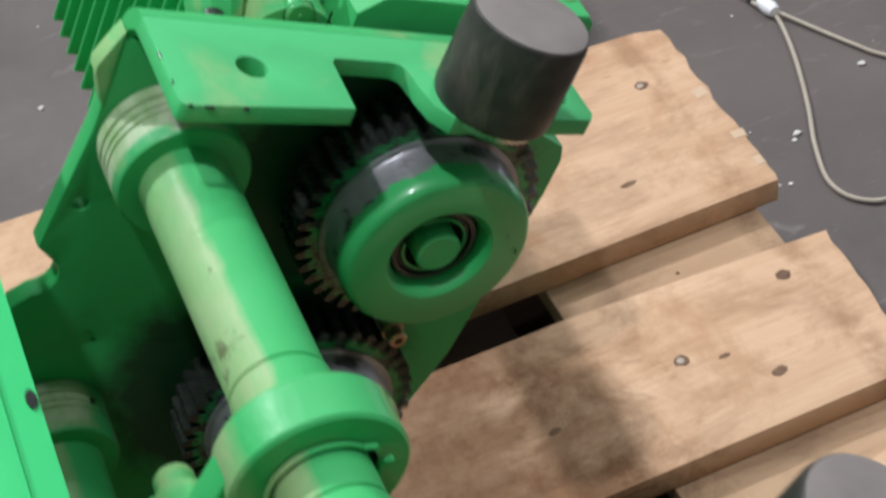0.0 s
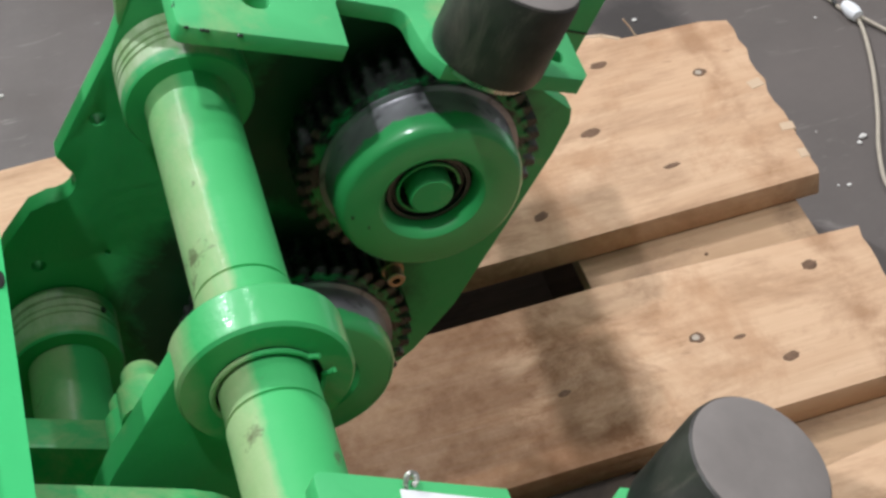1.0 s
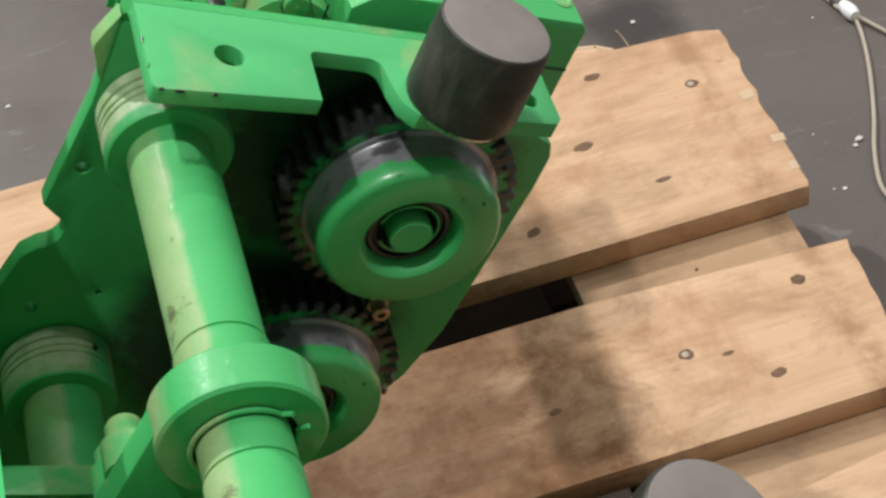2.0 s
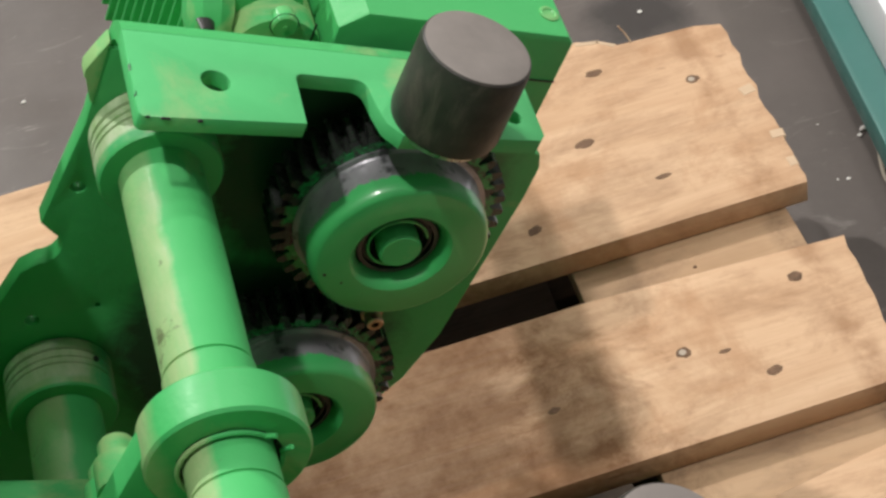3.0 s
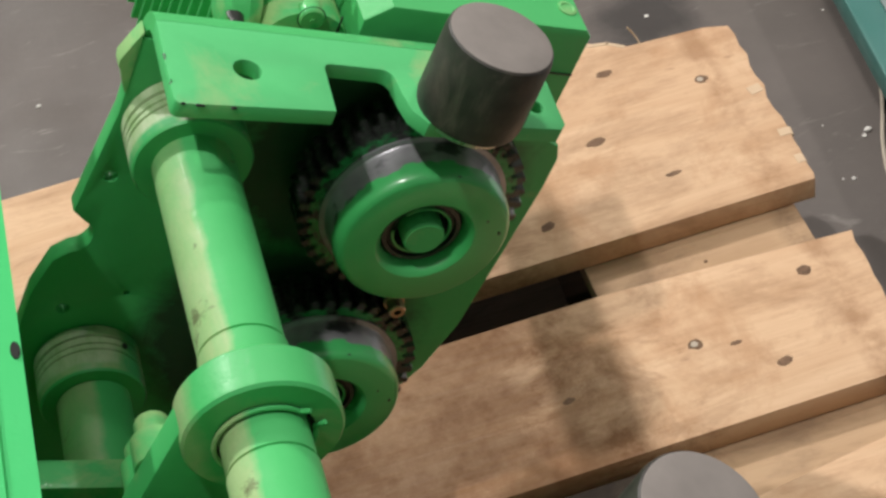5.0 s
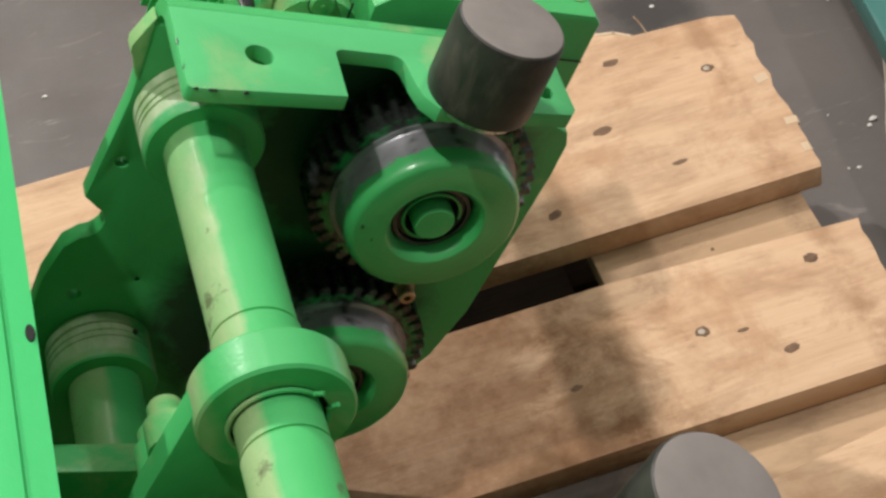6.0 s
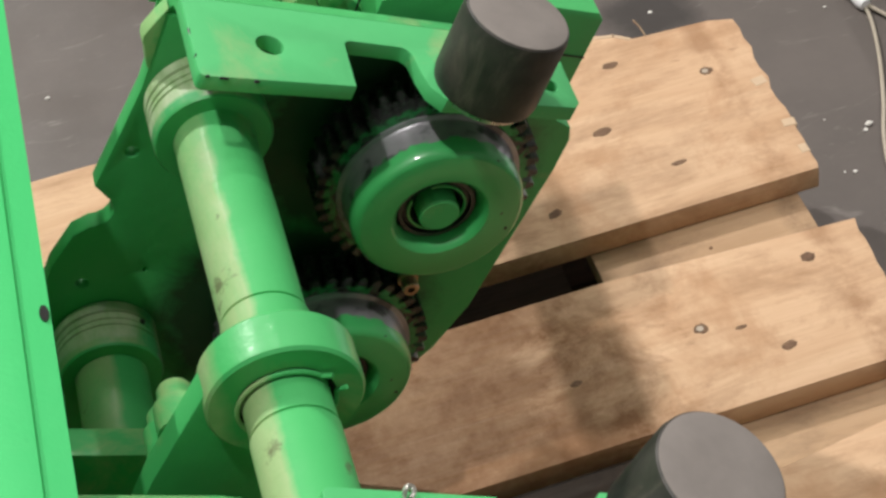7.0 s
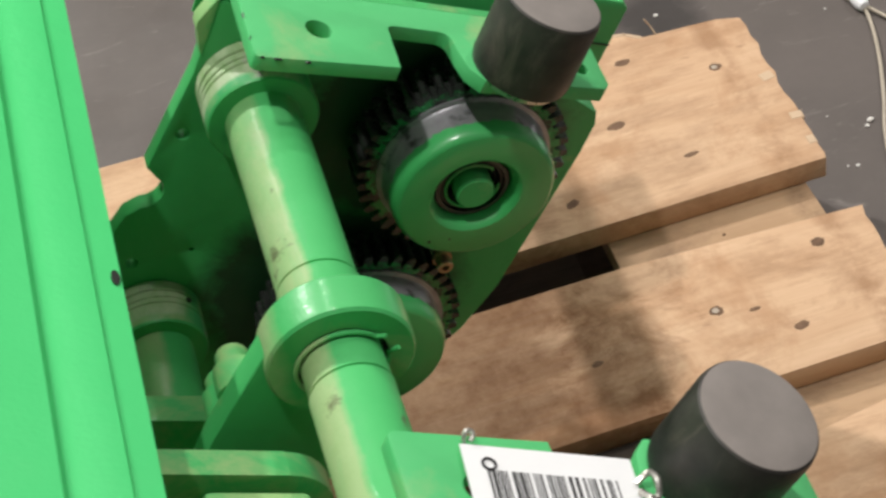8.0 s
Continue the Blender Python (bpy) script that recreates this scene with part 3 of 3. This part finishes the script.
for x, y in ((0.2185, 0.040), (0.135, 0.060)):
    screw = part("cover_screw", moved(lathe([(0, 0.0), (0.0052, 0.0), (0.0052, 0.0006), (0.0036, 0.0010), (0.0030, 0.0004), (0, 0.0004)], 24), Matrix.Translation((x, y, 0)) @ Matrix.Rotation(radians(90), 4, "X")), GREEN_DULL, gearbox)
housing = part("drive_housing", slab(arc(0.087, -0.036, 0.0225, 0, 180, 16) + [(0.0645, -0.13), (0.1095, -0.13)], 0.030, 0.12, (), 0.004), GREEN_DULL, trolley)
part("boss", moved(lathe([(0.0, -0.003), (0.0012, -0.003), (0.0012, -0.0025), (0.0055, -0.0025), (0.0063, -0.0015), (0.0063, 0.006)], 32), Matrix.Translation((0.086, 0.030, -0.0165))), GREEN_DULL, housing)
part("boss_groove", moved(lathe([(0.0064, -0.0003), (0.0069, -0.0003)], 32), Matrix.Translation((0.086, 0.030, -0.0165))), BLACK, housing)
part("casting_seam", box(0.1005, 0.0294, -0.036, 0.1012, 0.0304, -0.014), BLACK, housing)
motor = part("motor", box(0.056, 0.045, -0.14, 0.100, 0.195, -0.012, 0.006), GREEN, trolley)
# unseen bar, added to cast the dark band on the boards
part("shadow_bar", moved(lathe([(0, 0.19), (0.019, 0.19), (0.019, 0.48), (0.0165, 0.49), (0, 0.49)], 40), Matrix.Translation((0.067, 0, -0.070))), GREEN, motor)
for k in range(11):
    y = 0.049 + 0.0140 * k
    part("cooling_fin", box(0.050, y, -0.141, 0.098, y + 0.0021, -0.004, 0.0006, 1), GREEN, motor)
lug = part("terminal_lug", moved(lathe([(0, -0.014), (0.006, -0.012), (0.0105, -0.005), (0.0125, 0.006), (0.0125, 0.03), (0, 0.03)], 9), Matrix.Translation((0.0555, 0.040, -0.030)) @ Matrix.Rotation(radians(40), 4, "X")), GREEN_DULL, motor)
for dx, dz in ((-0.0045, 0.005), (0.002, -0.006)):
    part("slot", moved(lathe([(0, -0.0105), (0.0018, -0.010), (0.0026, -0.003), (0, -0.003)], 12), Matrix.Translation((0.0555 + dx, 0.0375, -0.0275 + dz)) @ Matrix.Diagonal((1.7, 1, 0.7, 1))), BLACK, lug)

# ---- hoist body beside the trolley, and the lugs by which it hangs ----
cover = part("hoist_cover", moved(slab([(-0.061, -0.050), (-0.0725, -0.0495), (-0.0740, -0.0475), (-0.0890, -0.0470), (-0.0925, -0.0485), (-0.0975, -0.0480), (-0.1005, -0.0450), (-0.42, -0.040), (-0.42, -0.30), (-0.061, -0.455)], -0.62, 0.16, (), 0.0012), Matrix.Identity(4)), GREEN_BRIGHT, trolley, "smooth bright green hoist cover with stepped edge")
part("drain_hole", moved(lathe([(0, 0.0), (0.0032, 0.0), (0.0032, 0.0008), (0, 0.0008)], 20), Matrix.Translation((-0.0636, -0.153, -0.0499)) @ Matrix.Rotation(radians(90), 4, "X") @ Matrix.Diagonal((0.6, 1, 1.3, 1))), BLACK, cover)
lug_a = [(-0.062, -0.33), (-0.062, -0.166), (0.030, -0.163)] + arc(0.020, -0.20, 0.037, 70, -90, 10)
lug_b = [(-0.062, -0.33), (-0.062, -0.094), (0.012, -0.094)] + arc(0.012, -0.122, 0.028, 90, -20, 8) + [(0.040, -0.33)]
part("hanger_lug", slab(lug_a, -0.115, -0.131, (), 0.0015), GREEN_DULL, trolley)
part("hanger_lug", slab(lug_b, -0.206, -0.219, (), 0.0025), GREEN_DULL, trolley)
part("spacer_block", box(-0.03, -0.262, -0.16, 0.016, -0.232, -0.088, 0.003), GREEN_DULL, trolley)

# ---- label wired to the near flange ----
label = part("barcode_label", box(0, -0.062, 0.0, 0.0712, 0.0, 0.0006), PAPER, trolley, "white paper barcode label wired to the flange")
label.matrix_basis = pose(0.0338, -0.2808, 0.0022, 0, 0.6, -4.6)
random.seed(7)
x = 0.0085
while x < 0.062:
    w = random.choice((0.0005, 0.0005, 0.0009, 0.0014))
    part("printed_bar", box(x, -0.034, 0.0006, x + w, -0.0115, 0.0009), INK, label)
    x += w + random.choice((0.0006, 0.0008, 0.0013, 0.0019))
for y in (-0.042, -0.047, -0.052):
    part("printed_line", box(0.009, y - 0.0016, 0.0006, 0.058, y, 0.0009), INK, label)
part("eyelet", moved(lathe([(0.0021, 0.0), (0.0031, 0.0), (0.0031, 0.0006), (0.0021, 0.0006)], 20, True), Matrix.Translation((0.0098, -0.0088, 0.0006)) @ Matrix.Rotation(radians(90), 4, "X")), INK, label)
part("tie_wire", wire(smooth_line([(0.0035, 0.0015, -0.003), (0.0025, 0.0035, 0.0005), (0.0032, 0.0052, 0.0020), (0.0050, 0.0050, 0.0022), (0.0055, 0.0030, 0.0018), (0.0040, 0.0012, 0.0010)]), 0.0010, 6), ZINC, label)
part("tie_wire", wire(smooth_line([(0.0695, -0.013, 0.002), (0.0735, -0.0105, 0.006), (0.0765, -0.0135, 0.006), (0.0765, -0.020, 0.003), (0.073, -0.021, 0.004), (0.0700, -0.0165, 0.002)]), 0.0014, 6), ZINC, label)

# ---- pallet ----
pallet = tagged(new("pallet"), "rough pale wooden pallet with chipped board ends", "pallet")


def board(name, outline, z0, z1, mat, bevel=0.0012):
    return part(name, moved(slab(outline, z0, z1, (), bevel), LAY), mat, pallet)


T, B = PALLET_TOP, PALLET_TOP - 0.018
random.seed(3)


def ragged(x0, x1, y0, y1, amount, steps):
    return [(x0 + (x1 - x0) * k / steps + random.uniform(-amount, amount), y0 + (y1 - y0) * k / steps) for k in range(1, steps)]


back_edge = [(0.369, 0.316), (0.352, 0.322), (0.333, 0.3235), (0.312, 0.325), (0.295, 0.3265), (0.288, 0.334), (0.279, 0.337), (0.270, 0.342), (0.25, 0.3435), (0.1, 0.352), (-0.114, 0.363), (-0.64, 0.368)]
board("deck_board", [(-0.64, 0.150), (0.05, 0.1475), (0.363, 0.1465), (0.3645, 0.152)] + ragged(0.3645, 0.369, 0.152, 0.316, 0.0018, 14) + back_edge, B, T, WOOD)
board("deck_board", [(-0.64, -0.0235), (0.1, -0.0225), (0.336, -0.0215), (0.3545, -0.0205), (0.3575, -0.008)] + ragged(0.3575, 0.365, -0.008, 0.0945, 0.0012, 10) + [(0.3655, 0.0945), (0.2, 0.1045), (-0.64, 0.1065)], B, T, WOOD)
board("deck_board", [(-0.64, -0.235), (0.352, -0.232)] + ragged(0.352, 0.356, -0.232, -0.056, 0.002, 8) + [(0.356, -0.056), (0.2, -0.079), (-0.64, -0.085)], B, T, WOOD)
board("deck_board", [(-0.64, -0.42), (0.352, -0.42), (0.354, -0.285), (-0.64, -0.288)], B, T, WOOD)
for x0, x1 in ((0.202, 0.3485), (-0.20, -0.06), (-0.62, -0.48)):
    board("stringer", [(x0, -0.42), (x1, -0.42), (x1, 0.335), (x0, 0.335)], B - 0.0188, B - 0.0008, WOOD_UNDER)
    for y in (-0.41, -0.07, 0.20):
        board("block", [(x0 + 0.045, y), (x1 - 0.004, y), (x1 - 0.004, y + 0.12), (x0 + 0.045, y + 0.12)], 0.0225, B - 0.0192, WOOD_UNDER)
# boards below the deck, in the shaded copy of the pine
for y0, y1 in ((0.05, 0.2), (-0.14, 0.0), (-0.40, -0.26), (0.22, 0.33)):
    board("bottom_board", [(-0.62, y0), (0.345, y0), (0.345, y1), (-0.62, y1)], 0.002, 0.022, WOOD_SHADED)
# added dark sheet that blacks out the floor seen through the slots
board("cross_board", [(-0.0595, -0.40), (0.1993, -0.40), (0.1993, 0.33), (-0.0595, 0.33)], 0.023, 0.030, WOOD_SHADED)


def knot(x, y, rx, ry, turn, mat=KNOT):
    """A small torn knot hole: a ragged shallow pit with a raised lip."""
    bm = bmesh.new()
    rings = []
    wob = [random.uniform(0.85, 1.12) for _ in range(16)]
    for r, z in ((0.35, 0.0004), (0.75, 0.0005), (1.0, 0.0003), (1.25, -0.0006)):
        rings.append([bm.verts.new((r * w * math.cos(2 * math.pi * k / 16), r * w * math.sin(2 * math.pi * k / 16), z)) for k, w in enumerate(wob)])
    bm.faces.new(rings[0])
    for a, b in zip(rings, rings[1:]):
        for k in range(16):
            bm.faces.new((a[k], a[(k + 1) % 16], b[(k + 1) % 16], b[k]))
    moved(bm, Matrix.Translation((x, y, T)) @ Matrix.Rotation(radians(turn), 4, "Z") @ Matrix.Diagonal((0.85 * rx, 0.85 * ry, 1, 1)))
    return part("knot", bm, mat, pallet)


for x, y, rx, ry, turn in ((0.2805, 0.1888, 0.0062, 0.0022, 4), (0.243, 0.2397, 0.0075, 0.0042, 10), (0.2707, 0.3046, 0.0068, 0.0040, 5), (0.3246, 0.074, 0.0055, 0.0045, 0), (0.2857, 0.011, 0.0055, 0.0036, 8),
                           (0.2642, 0.0355, 0.0042, 0.0018, 0), (0.1559, 0.0313, 0.0045, 0.0025, 12), (0.188, 0.176, 0.006, 0.004, 30), (0.2715, 0.106, 0.0012, 0.001, 0)):
    knot(x, y, rx, ry, turn)
for x, y in ((0.2411, 0.0438), (0.3305, 0.2696)):
    knot(x, y, 0.0052, 0.0046, 0)
    nail = part("nail", moved(lathe([(0, 0.0010), (0.0020, 0.0007), (0.0025, 0.0003), (0.0025, -0.004)], 16), Matrix.Translation((x - 0.0006, y, T)) @ Matrix.Rotation(radians(90), 4, "X")), NAIL, pallet, "dull flat nail head")
# torn fibres at the sawn end and the back edge
for x, y, lx, ly, turn in ((0.3605, 0.244, 0.0055, 0.005, 10), (0.3625, 0.196, 0.005, 0.0045, -5), (0.3615, 0.168, 0.0035, 0.005, 0), (0.288, 0.331, 0.008, 0.0022, -40), (0.276, 0.337, 0.009, 0.0024, -14), (0.259, 0.3415, 0.010, 0.0016, -4)):
    bm = box(-lx, -ly, -0.004, lx, ly, 0.0004, 0.0010, 1)
    moved(bm, Matrix.Translation((x, y, T)) @ Matrix.Rotation(radians(turn), 4, "Z"))
    part("splinter", bm, SPLINTER, pallet)
part("splinter", wire(smooth_line([(0.305, 0.325, T), (0.303, 0.331, T + 0.004), (0.299, 0.333, T + 0.011)]), 0.0006, 5), SPLINTER, pallet)

# ---- things on the floor ----
cord = part("cord", wire(smooth_line([(0.515, 0.53, 0.003), (0.5253, 0.4675, 0.003), (0.5322, 0.4504, 0.004), (0.5302, 0.4262, 0.003), (0.5168, 0.3812, 0.003), (0.4972, 0.3308, 0.003), (0.4814, 0.2959, 0.003), (0.4697, 0.2603, 0.003), (0.471, 0.2391, 0.003), (0.4811, 0.2252, 0.003), (0.4948, 0.2188, 0.003), (0.53, 0.215, 0.003), (0.60, 0.24, 0.003)]), 0.0017, 8), ROPE)
tagged(cord, "thin grey-brown cord looped on the concrete floor", "cord")
part("cord_branch", wire(smooth_line([(0.5322, 0.4504, 0.005), (0.5414, 0.4321, 0.004), (0.5531, 0.4083, 0.003), (0.5665, 0.3797, 0.003), (0.5806, 0.3552, 0.003), (0.63, 0.30, 0.003)]), 0.0017, 8), ROPE, cord)
part("cord_end", wire(smooth_line([(0.515, 0.53, 0.003), (0.522, 0.492, 0.003), (0.5253, 0.4675, 0.0031)]), 0.002, 8), BLACK, cord)
part("knot_tape", moved(lathe([(0, -0.010), (0.005, -0.009), (0.0066, -0.003), (0.0060, 0.004), (0.0045, 0.010), (0, 0.011)], 10), Matrix.Translation((0.5315, 0.4525, 0.006)) @ Matrix.Rotation(radians(8), 4, "Z")), PAPER, cord, "white tape round the joint")

random.seed(11)
bm = bmesh.new()
for x, y, r in [(0.4768, 0.313, 0.0035), (0.472, 0.308, 0.0022), (0.3678, 0.5211, 0.002), (0.5613, 0.3587, 0.0032), (-0.1588, 0.6436, 0.0025), (-0.0377, 0.6524, 0.003), (0.445, 0.268, 0.002)] + [(random.uniform(-0.5, 0.75), random.uniform(0.25, 0.95), random.uniform(0.0006, 0.0016)) for _ in range(80)]:
    bit = bmesh.new()
    bmesh.ops.create_icosphere(bit, subdivisions=1, radius=r)
    for v in bit.verts:
        v.co = Vector((v.co.x * random.uniform(0.6, 1.4), v.co.y * random.uniform(0.6, 1.3), v.co.z * 0.5)) + Vector((x, y, r * 0.35))
    joined(bm, bit)
tagged(part("floor_crumbs", bm, CHIP, None, "", False), "pale crumbs and dust on the concrete floor", "debris", kind="stuff")

# a low cart that is pushed up beside the pallet and drawn away again
cart = tagged(new("cart"), "low cart with teal edge and white body on castors", "cart")
part("deck", box(0.0, -0.45, 0.035, 0.62, 0.45, 0.06, 0.004), TEAL, cart)
part("body", box(0.024, -0.44, 0.0605, 0.60, 0.44, 0.115, 0.006), WHITE, cart)
part("edge_strip", box(0.046, -0.44, 0.1152, 0.049, 0.44, 0.119, 0.001), STEEL, cart)
for x in (0.08, 0.54):
    for y in (-0.38, 0.38):
        castor = part("castor", moved(lathe([(0, -0.009), (0.016, -0.009), (0.0172, -0.006), (0.0172, 0.006), (0.016, 0.009), (0, 0.009)], 24), Matrix.Translation((x, y, 0.0174))), BLACK, cart)


def motions():
    spin = [(0.0, -560.0), (0.4, -480.0), (0.8, -400.0), (1.2, -320.0), (1.6, -240.0), (2.0, -160.0), (2.3, -101.0), (2.5, -61.0), (2.6, -41.0), (2.7, -23.0), (2.8, -8.0), (2.9, -1.0), (3.0, 0.0), (3.8, 0.0),
            (3.9, -5.0), (4.0, -13.0), (4.1, -25.0), (4.2, -41.0), (4.3, -58.0), (4.4, -77.0), (4.5, -97.0), (4.6, -116.0), (4.7, -135.0), (5.0, -192.0), (5.4, -268.0), (5.8, -344.0), (6.2, -420.0), (6.6, -496.0),
            (7.0, -571.0), (7.2, -607.0), (7.4, -638.0), (7.5, -651.0), (7.6, -660.0), (7.7, -667.0), (7.8, -672.0), (7.9, -676.0), (8.0, -678.0)]
    for w, (x, z) in zip(wheels, WHEELS):
        walk(w, [(t, pose(x, WHEEL_OUT, z, 0, -turn, 0)) for t, turn in spin])
    slide = [(0.0, 0.72), (1.8, 0.72), (2.3, 0.60), (2.5, 0.498), (3.0, 0.474), (3.5, 0.478), (4.0, 0.486), (4.5, 0.491), (6.0, 0.501), (6.5, 0.508), (7.0, 0.56), (7.5, 0.65), (8.0, 0.72)]
    walk(cart, [(t, pose(x, 0.40, 0, 0, 0, -5.5)) for t, x in slide])


motions()
